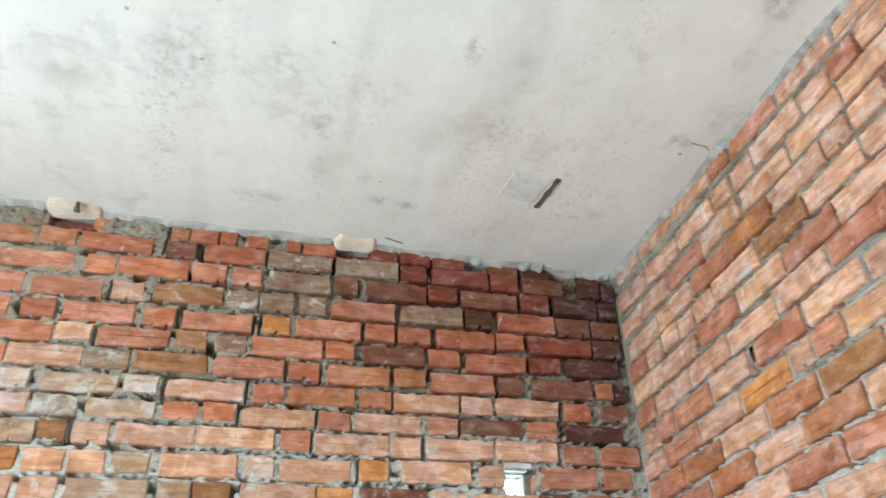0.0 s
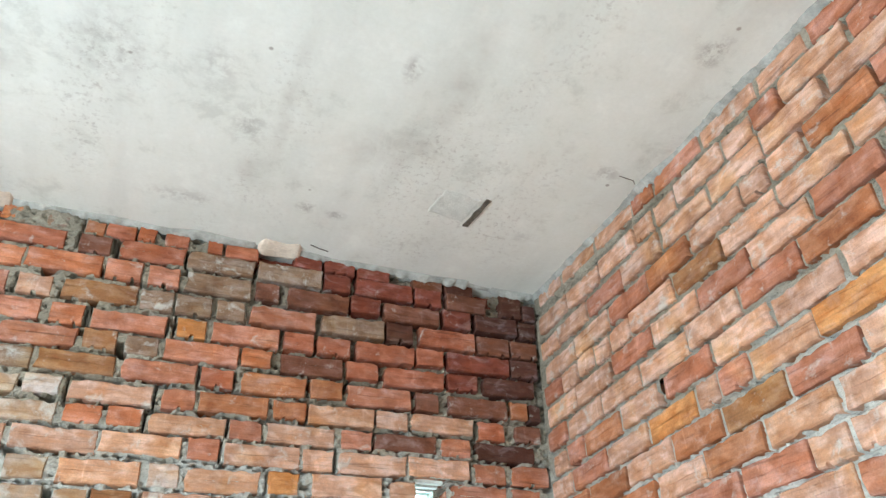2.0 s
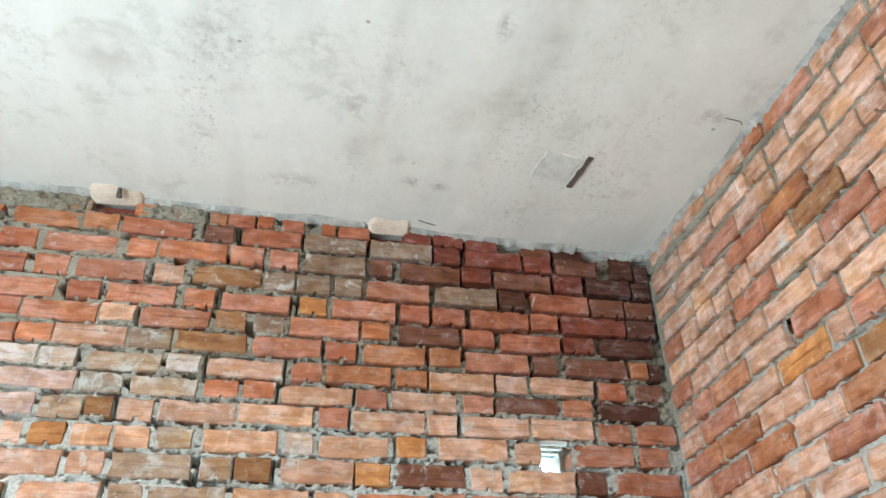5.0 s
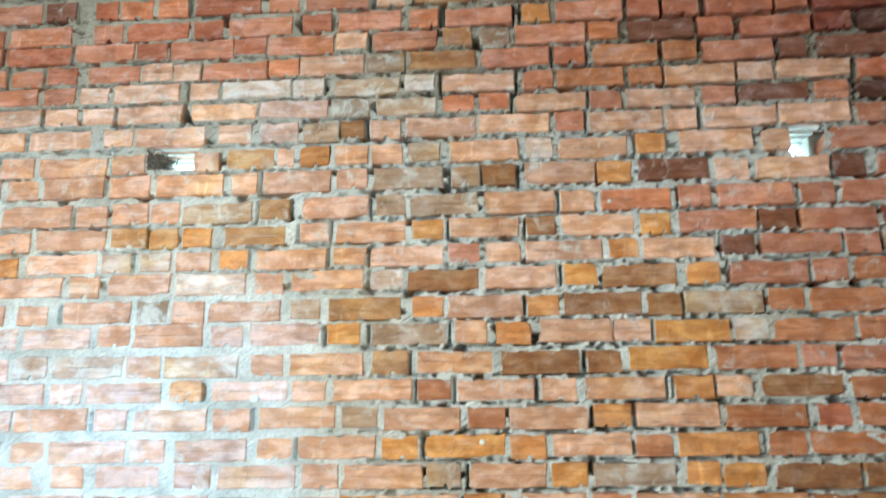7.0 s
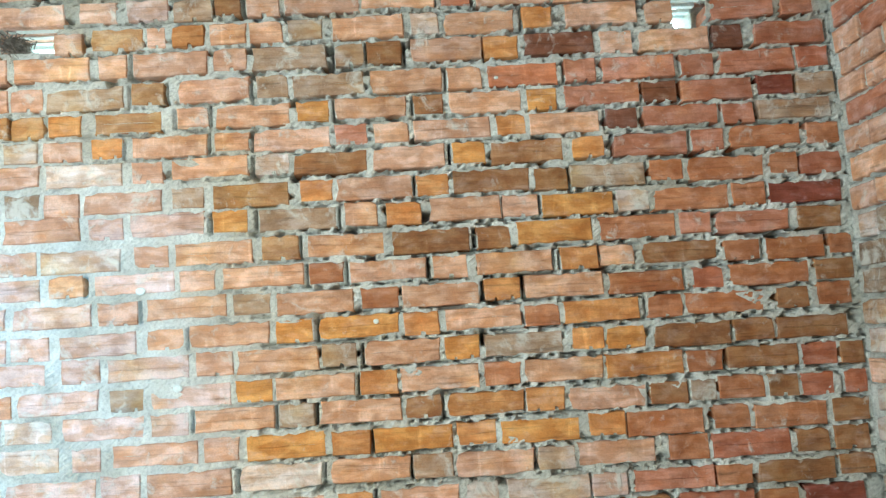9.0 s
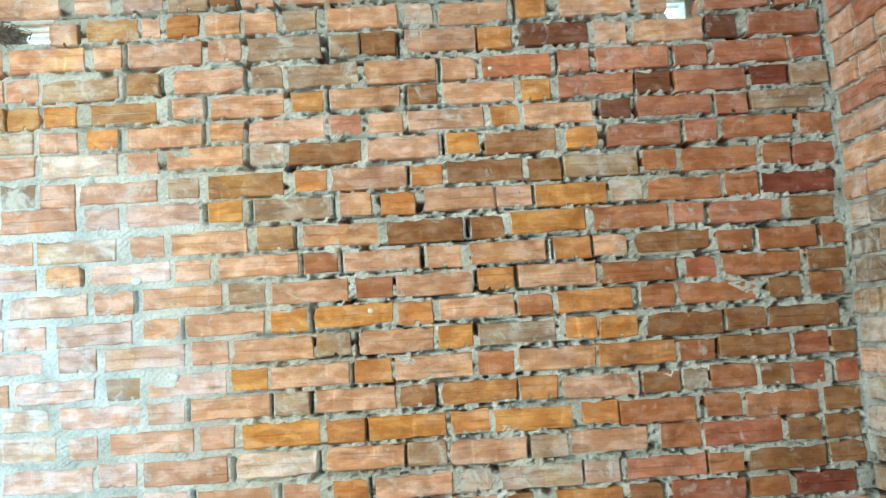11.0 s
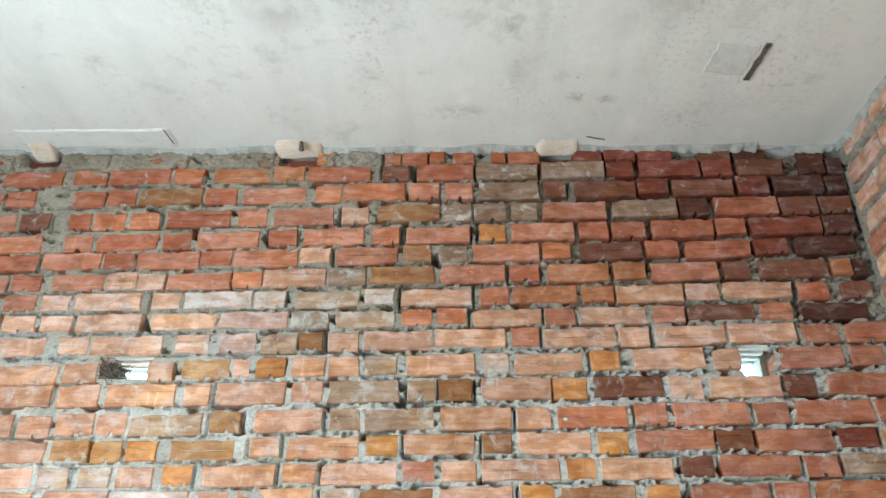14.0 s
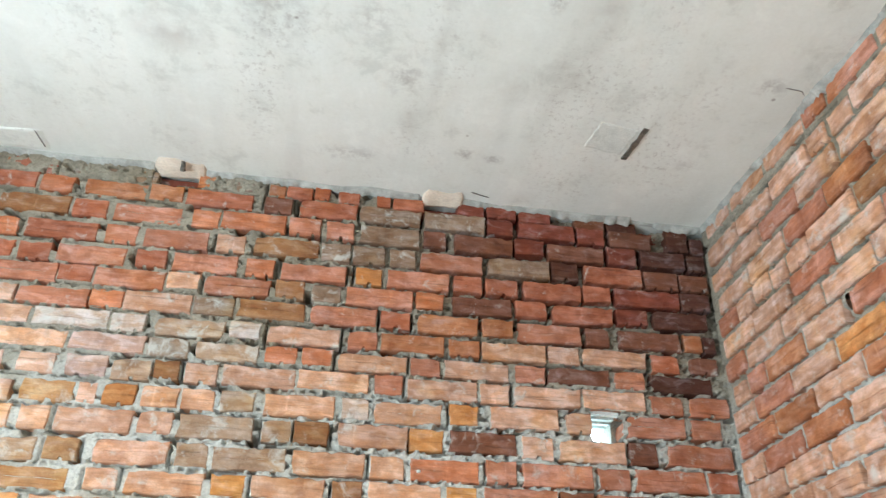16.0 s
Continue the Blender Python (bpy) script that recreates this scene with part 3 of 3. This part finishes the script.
for a, b in EDGE_GAPS:
    run.append(("S", "8", Vector(((a + b) / 2, 0.045, 2.852)), b - a + 0.03, 0.05, 0.0))
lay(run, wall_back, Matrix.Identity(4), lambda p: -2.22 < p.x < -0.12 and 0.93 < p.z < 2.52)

# right-hand wall: mostly stretchers, joints staggered by half a brick
run = []
def right_lift(z):
    """How much the courses of this wall rise towards the corner, metres a metre."""
    return -0.045 * min(1.0, max(0.45, (z - 1.7) / 0.4)) * min(1.0, max(0.0, (2.87 - z) / 0.22))

MARKED = ("9", -0.93, 2.150), ("b", -0.65, 2.222), ("a", -1.02, 2.220), ("9", -0.81, 2.506), ("9", -0.56, 2.507), ("b", -1.20, 2.235), ("e", -0.71, 2.604), ("b", -0.97, 2.389)      # darker and more orange bricks
right_courses = [2.083 + 0.0765 * n for n in range(-27, 10)]
for i, z in enumerate(right_courses):
    n = i - 27
    y = -1.010 if n % 2 else -0.918
    while y < -0.02:
        y += 0.197
    y = min(y, 0.19)
    while y > SOUTH:
        w = 0.197 * rng.uniform(0.96, 1.04)
        a, b = min(y, -0.012), y - w
        pieces = [(a, b)]
        if a - b > 0.15 and rng.random() < 0.22:
            cut = (a + b) / 2 + rng.uniform(-0.012, 0.012)
            pieces = [(a, cut), (cut, b)]
        if n == 3 and y - w / 2 > -0.60 and y - w / 2 < -0.42:      # half of this brick is missing
            pieces = [(a, -0.596)]
        if rng.random() < 0.4:
            RIGHT_SLOTS.setdefault(n, []).append(b)
        for a, b in pieces:
            length, mid = a - b - rng.uniform(0.009, 0.016), (a + b) / 2
            if length < 0.025:
                continue
            tone = rng.choice("4443443444e4344a43" if z > 1.75 else ("2624627" if z < 1.62 else "4a4434"))
            tone = next((q for q, by, bz in MARKED if abs(by - mid) < 0.06 and abs(bz - z - right_lift(z) * (mid + 1.0)) < 0.036), tone)
            run.append(("S" if length > 0.15 else "H", tone, Vector((rng.uniform(-0.008, -0.001), mid, z + right_lift(z) * (mid + 1.0) + rng.uniform(-0.004, 0.004))), length, 0.0635, math.degrees(right_lift(z)) + rng.uniform(-0.8, 0.8)))
        y -= w
y = -0.03
while y > SOUTH:
    w = rng.choice((0.1, 0.2, 0.2, 0.15))
    run.append(("S" if w > 0.12 else "H", rng.choice("434434"), Vector((0.0, y - w / 2, 2.852 + 0.010 * (y + 1))), w, 0.052, rng.uniform(-2, 2)))
    y -= w + rng.uniform(0.006, 0.02)
lay(run, wall_right, pose(0, 0, 0, 0, 0, -90), lambda p: p.y > -1.55 and 1.25 < p.z)

# ---- mortar bedding between the bricks: pressed out, raked and crumbling ----
def bedding(u0, u1, v0, v1, step, holes, at, seed, fill, under, crumble, slots, floor_at=0.0008):
    """A sheet of mortar; under(u, v) tells how far the place lies below the brick above it, where the bed has shrunk away."""
    nu, nv = int((u1 - u0) / step), int((v1 - v0) / (step * 0.8))
    verts, faces = [], []
    for j in range(nv + 1):
        for i in range(nu + 1):
            u, v = u0 + (u1 - u0) * i / nu, v0 + (v1 - v0) * j / nv
            p = Vector((u, v, seed))
            d = 0.0045 - 0.006 * noise.noise(p * 7) + 0.006 * noise.noise(p * 37) + 0.007 * noise.noise(p * 85) + 0.003 * noise.noise(Vector(((u + 0.7 * v) * 30, (v - 0.7 * u) * 150, seed))) - fill(u, v)
            gap, loose = under(u, v), crumble(u, v)
            if gap < 0.0052:      # the bed has shrunk away below the bricks, in long ragged cracks
                crack = 0.5 * noise.noise(Vector((u * 13, v * 9, seed + 9))) + 0.5 * noise.noise(Vector((u * 55, v * 20, seed + 4)))
                d += loose * 0.070 * max(0.0, min(1.0, 0.58 + 4.5 * crack))
            elif 0.0095 < gap < 0.0135:      # and parted here and there from those beneath
                d += loose * 0.050 * max(0.0, min(1.0, -0.12 + 4.0 * noise.noise(Vector((u * 24, v * 40, seed + 21)))))
            if slots and any(abs(u - q) < 0.0030 for q in slots(u, v)):
                d += 0.07
            hollow = noise.noise(Vector((u * 21, v * 30, seed + 5)))
            if hollow > 0.30:
                d += loose * (hollow - 0.30) * 0.30
            pit = noise.noise(Vector((u * 62, v * 78, seed + 15)))
            if pit > 0.34:
                d += loose * (pit - 0.34) * 0.10
            verts.append(at(u, v, min(max(d, floor_at), 0.07)))
    for j in range(nv):
        for i in range(nu):
            cu, cv = u0 + (u1 - u0) * (i + 0.5) / nu, v0 + (v1 - v0) * (j + 0.5) / nv
            if any(h[0] < cu < h[1] and h[2] < cv < h[3] for h in holes):
                continue
            a = j * (nu + 1) + i
            faces.append((a, a + 1, a + nu + 2, a + nu + 1))
    return mesh_from("mortar", verts, faces, MORTAR, True)

def ramped(v, a, b):
    return max(0.0, min(1.0, (v - a) / (b - a)))

def back_fill(x, z):
    if z > 2.828 and any(a < x < b for a, b in EDGE_GAPS):
        return -0.095
    low, left = 0.0035 + 0.0025 * ramped(z, 2.3, 1.7), 0.007 * ramped(x, -1.3, -1.8)
    return low + left - 0.001 * ramped(z, 1.95, 2.35) - 0.034 * ramped(z, 2.3, 2.6) * ramped(x, -1.3, -0.6) - 0.006 * ramped(z, 2.825, 2.84)

def back_crumble(x, z):
    """The joints were struck flush in the lower part away from the corner."""
    return (1.0 - 0.35 * ramped(z, 2.3, 2.0)) * (1.0 - 0.4 * ramped(x, -1.4, -1.8)) * (1.0 - 0.85 * ramped(x, -1.45, -1.85) * ramped(z, 1.85, 1.65))

def back_slots(x, z):
    for (height, rise, _, _), joints in zip(all_courses, SLOTS):
        if abs(height + rise * (x + 1.2) - z) < 0.028:
            return joints
    return ()

def right_slots(y, z):
    k = (z - right_lift(z) * (y + 1.0) - 2.083) / 0.0765
    return RIGHT_SLOTS.get(round(k), ()) if abs(k - round(k)) < 0.36 else ()

BEDS = {}      # undersides of the courses at each place along the wall

def under_back(x, z):
    if x not in BEDS:
        BEDS[x] = sorted(h + rise * (x + 1.2) - 0.031 for h, rise, _, _ in all_courses)
    i = bisect_left(BEDS[x], z - 0.002)
    return BEDS[x][i] - z if i < len(BEDS[x]) else 1.0

def bisect_left(values, v):
    lo, hi = 0, len(values)
    while lo < hi:
        mid = (lo + hi) // 2
        lo, hi = (mid + 1, hi) if values[mid] < v else (lo, mid)
    return lo

def under_right(y, z):
    return (2.083 - 0.031 - (z - right_lift(z) * (y + 1.0)) + 0.002) % 0.0765
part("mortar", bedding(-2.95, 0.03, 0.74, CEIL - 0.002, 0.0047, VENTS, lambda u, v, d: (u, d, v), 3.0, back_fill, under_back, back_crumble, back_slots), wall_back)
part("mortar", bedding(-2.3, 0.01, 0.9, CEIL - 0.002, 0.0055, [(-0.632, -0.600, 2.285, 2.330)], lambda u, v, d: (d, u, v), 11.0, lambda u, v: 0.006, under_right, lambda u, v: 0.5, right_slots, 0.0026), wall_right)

# ---- ragged mortar bead where the walls meet the slab ----
def bead(name, along, length, seed, teeth, breaks=()):
    n, verts, faces = int(length / 0.005), [], []
    for i in range(n + 1):
        s = length * i / n
        r = 0.4 + 0.7 * noise.noise(Vector((s * 6, seed, 0))) + 0.45 * noise.noise(Vector((s * 17, seed, 3))) + 0.5 * noise.noise(Vector((s * 47, seed, 8)))
        r = max(0.05, r)
        drop, out = 0.004 + 0.016 * r + teeth * max(0.0, noise.noise(Vector((s * 17, seed, 12))) - 0.1) + teeth * max(0.0, noise.noise(Vector((s * 71, seed, 15))) - 0.22), 0.004 + 0.014 * max(0.1, 0.5 + noise.noise(Vector((s * 5, seed, 7))))
        if any(a < -s < b for a, b in breaks):      # left open over the hollows
            drop, out = 0.002, 0.002
        for o, d in ((-0.012, drop), (out * 0.35, drop * (0.8 + 0.3 * noise.noise(Vector((s * 60, seed, 9))))), (out * 0.8, drop * 0.35), (out + 0.012, -0.004)):
            verts.append(along(s, o, d))
    for i in range(n):
        for k in range(3):
            a = i * 4 + k
            faces.append((a, a + 4, a + 5, a + 1))
    return tagged(new(name, mesh_from(name, verts, faces, BEAD, True)), "ragged grey mortar bead under the slab edge", "trim", kind="structure")
bead("trim", lambda s, o, d: (-s, -o, CEIL - d), -WEST, 1.0, 0.010, EDGE_GAPS)
bead("trim", lambda s, o, d: (-o, -s, CEIL - d), -SOUTH, 5.0, 0.040)

# ---- wooden wedges driven in under the slab ----
def lump(name, size, mat, seed, rough, seg=10, round_off=0.05):
    bm = bmesh.new()
    bmesh.ops.create_cube(bm, size=1.0)
    bmesh.ops.subdivide_edges(bm, edges=bm.edges, cuts=seg // 2, use_grid_fill=True)
    for v in bm.verts:
        q = v.co.normalized() * 0.5
        v.co = v.co.lerp(q, round_off)
        v.co = Vector((v.co.x * size[0], v.co.y * size[1], v.co.z * size[2]))
        q = v.co * 13 + Vector((seed * 7.3, 0, 0))
        v.co += rough * (noise.noise_vector(q) + 0.5 * noise.noise_vector(q * 2.7))
    return from_bm(name, bm, mat, True)

def wedge(place, size, seed, label, tilt):
    ob = tagged(new("wooden_wedge", lump("wooden_wedge", size, WEDGE_WOOD, seed, 0.007, 12, 0.4)), label, "wedge", "wedges under the slab")
    ob.matrix_world = pose(*place, tilt, 0, 0)
    return ob
wedge((-2.615, -0.018, 2.888), (0.085, 0.105, 0.034), 1, "pale sawn wood wedge jammed under the concrete slab", -20)
nailed = wedge((-1.765, -0.016, 2.893), (0.160, 0.090, 0.027), 2, "wide pale wood wedge with a rusty nail hole", -16)
wedge((-0.915, -0.014, 2.893), (0.135, 0.085, 0.028), 3, "pale wood wedge packed over a missing brick", -18)
# a dark stub added where the wedge has its nail hole
bm = bmesh.new()
bmesh.ops.create_cone(bm, cap_ends=True, segments=10, radius1=0.009, radius2=0.006, depth=0.03)
nail = part("nail_hole_stub", from_bm("nail_hole_stub", bm, RUST_STEEL), nailed, "dark stub standing in for the nail hole")
nail.matrix_parent_inverse = nailed.matrix_world.inverted()
nail.matrix_basis = pose(-1.752, -0.046, 2.872, 60, 0, 8)

# ---- steel strip cast in the slab, with its pale patched square ----
def strip():
    bm = bmesh.new()
    bmesh.ops.create_cube(bm, size=1.0)
    bmesh.ops.subdivide_edges(bm, edges=bm.edges, cuts=5, use_grid_fill=True)
    for v in bm.verts:
        v.co = Vector((v.co.x * 0.015, v.co.y * 0.148, v.co.z * 0.010))
        v.co.x += 0.0045 * noise.noise(v.co * 70)
        v.co.z += 0.002 * noise.noise(v.co * 90 + Vector((4, 0, 0)))
    return from_bm("steel_strip", bm, RUST_STEEL)
st = tagged(new("steel_strip", strip()), "short rusty steel strip cast into the concrete slab", "metal strip")
st.matrix_world = pose(-0.399, -0.404, soffit(-0.399, -0.404) + 0.001, 0, 0, 7)

def patch(name, cx, cy, sx, sy, turn, thick, seed, mat):
    """A trowelled skin that follows the slab's soffit."""
    n, verts, faces = 30, [], []
    c, q = math.cos(radians(turn)), math.sin(radians(turn))
    for j in range(n + 1):
        for i in range(n + 1):
            u, v = i / n - 0.5, j / n - 0.5
            edge = min(0.5 - abs(u), 0.5 - abs(v)) * 2
            a, b = u * sx + 0.005 * noise.noise(Vector((u * 5, v * 5, seed))), v * sy + 0.005 * noise.noise(Vector((u * 5, v * 5, seed + 3)))
            x, y = cx + a * c - b * q, cy + a * q + b * c
            skin = thick * min(1.0, edge * 5) + 0.0008 * noise.noise(Vector((u * 12, v * 12, seed + 2)))
            verts.append((x, y, soffit(x, y) - 0.0012 - skin if edge > 0 else soffit(x, y) + 0.002))
    for j in range(n):
        for i in range(n):
            a = j * (n + 1) + i
            faces.append((a, a + n + 1, a + n + 2, a + 1))
    return mesh_from(name, verts, faces, mat, True)
tagged(new("cement_patch", patch("cement_patch", -0.475, -0.412, 0.125, 0.125, 7, 0.0005, 2.0, PUTTY)), "pale trowelled cement square beside the steel strip", "cement patch", "cement patches")
tagged(new("cement_patch", patch("cement_patch", -2.415, -0.072, 0.52, 0.10, 0, 0.003, 6.0, CONCRETE)), "thin cement skim ledge along the slab edge", "cement patch", "cement patches")

# ---- binding wire ends sticking out of the slab ----
def wire(points, radius=0.0016):
    cu = bpy.data.curves.new("wire_end", "CURVE")
    cu.dimensions, cu.bevel_depth, cu.bevel_resolution = "3D", radius, 2
    sp = cu.splines.new("POLY")
    sp.points.add(len(points) - 1)
    for p, q in zip(sp.points, points):
        p.co = (*q, 1)
    cu.materials.append(WIRE)
    return tagged(new("wire_end", cu), "thin rusty binding wire end sticking from the slab", "wire", "wire ends")
wire([(-0.10, -0.705, CEIL + 0.004), (-0.075, -0.712, CEIL - 0.007), (-0.05, -0.712, CEIL - 0.009), (-0.042, -0.706, CEIL - 0.016)], 0.0012)
wire([(-0.83, -0.06, CEIL + 0.004), (-0.80, -0.065, CEIL - 0.008), (-0.77, -0.06, CEIL - 0.010)])
wire([(-2.19, -0.13, CEIL + 0.004), (-2.175, -0.10, CEIL - 0.010), (-2.165, -0.06, CEIL - 0.016)])

# ---- the vents: ribbed clay cores above, an old nest in one of them ----
def ribs(v, seed, count=4):
    bm = bmesh.new()
    for i in range(count):
        y = 0.02 + 0.17 * i / count
        r = bmesh.ops.create_cube(bm, size=1.0)
        for q in r["verts"]:
            q.co = Vector(((v[0] + v[1]) / 2 + q.co.x * (v[1] - v[0] - 0.004), y + 0.012 + q.co.y * 0.018, v[3] - 0.002 + q.co.z * 0.010))
    return from_bm("vent_ribs", bm, PUTTY)
for v in VENTS:
    part("vent_ribs", ribs(v, 1), wall_back, "pale ribbed underside of the brick over the vent")

def nest():
    r = random.Random(5)
    bm = bmesh.new()
    for _ in range(260):
        c = Vector((r.gauss(0, 0.017), r.gauss(0, 0.016), r.gauss(0, 0.014)))
        d = Vector((r.uniform(-1, 1), r.uniform(-1, 1), r.uniform(-0.6, 0.6))).normalized()
        side = d.orthogonal().normalized() * 0.0013
        up = d.cross(side).normalized() * 0.0013
        h = d * r.uniform(0.008, 0.020)
        a = [bm.verts.new(c + s * h + o) for s in (-1, 1) for o in (side, up, -side - up)]
        for i in range(3):
            j = (i + 1) % 3
            bm.faces.new((a[i], a[j], a[3 + j], a[3 + i]))
    return from_bm("bird_nest", bm, STRAW)
ns = tagged(new("bird_nest", nest()), "small dark straw nest tucked in the wall vent", "nest")
ns.matrix_world = pose(-2.232, 0.018, 2.124)

# ---- bright overcast distance outside the back wall, seen through the vents ----
glow, gn, gl, gb = material("bright_sky")
gb.inputs["Base Color"].default_value = (0.8, 0.9, 1.0, 1)
gb.inputs["Emission Color"].default_value = (0.62, 0.9, 1.0, 1)
gb.inputs["Emission Strength"].default_value = 10.0
bd = mesh_from("backdrop", [(-8, 3, -1), (6, 3, -1), (6, 3, 7), (-8, 3, 7)], [(0, 1, 2, 3)], glow)
tagged(new("backdrop", bd), "pale bright sky outside the vents", "sky", kind="structure")

# ---- small lime splashes on the bricks ----
for x, z, r in ((-1.905, 1.451, 0.013), (-1.816, 1.199, 0.012), (-1.304, 1.343, 0.008), (-0.95, 1.985, 0.006)):
    ob = tagged(new("lime_splash", lump("lime_splash", (2 * r, 0.006, 1.6 * r), PUTTY, x * 9, 0.002, 8, 0.9)), "small white lime splash dried on the brick", "splash", "lime splashes")
    ob.matrix_world = pose(x, -0.003, z)

# ---- a translucent cyan film added outside one vent to tint its glow ----
sheet_mat, sn, sl, sb = material("cyan_tint_film")
film_light = sn.new("ShaderNodeBsdfTranslucent")
film_light.inputs[0].default_value = (0.05, 0.55, 0.75, 1)
film_mix = sn.new("ShaderNodeMixShader")
film_mix.inputs[0].default_value = 0.75
sb.inputs["Base Color"].default_value = (0.05, 0.45, 0.65, 1)
sl.new(sb.outputs[0], film_mix.inputs[1])
sl.new(film_light.outputs[0], film_mix.inputs[2])
sl.new(film_mix.outputs[0], sn["Material Output"].inputs[0])
bm = bmesh.new()
bmesh.ops.create_grid(bm, x_segments=14, y_segments=10, size=0.5)
for v in bm.verts:
    x, z = v.co.x, v.co.y
    v.co = Vector((-0.395 + 0.085 * x * (0.8 + 0.4 * (z + 0.5)), 0.245 + 0.008 * math.sin(x * 14) * (0.6 - z), 2.292 + 0.13 * z + 0.012 * abs(x)))
sheet = tagged(new("cyan_tint_sheet", from_bm("cyan_tint_sheet", bm, sheet_mat, True)), "added cyan film outside the vent that tints its glow", "plastic sheet")
solid = sheet.modifiers.new("film", "SOLIDIFY")
solid.thickness = 0.001
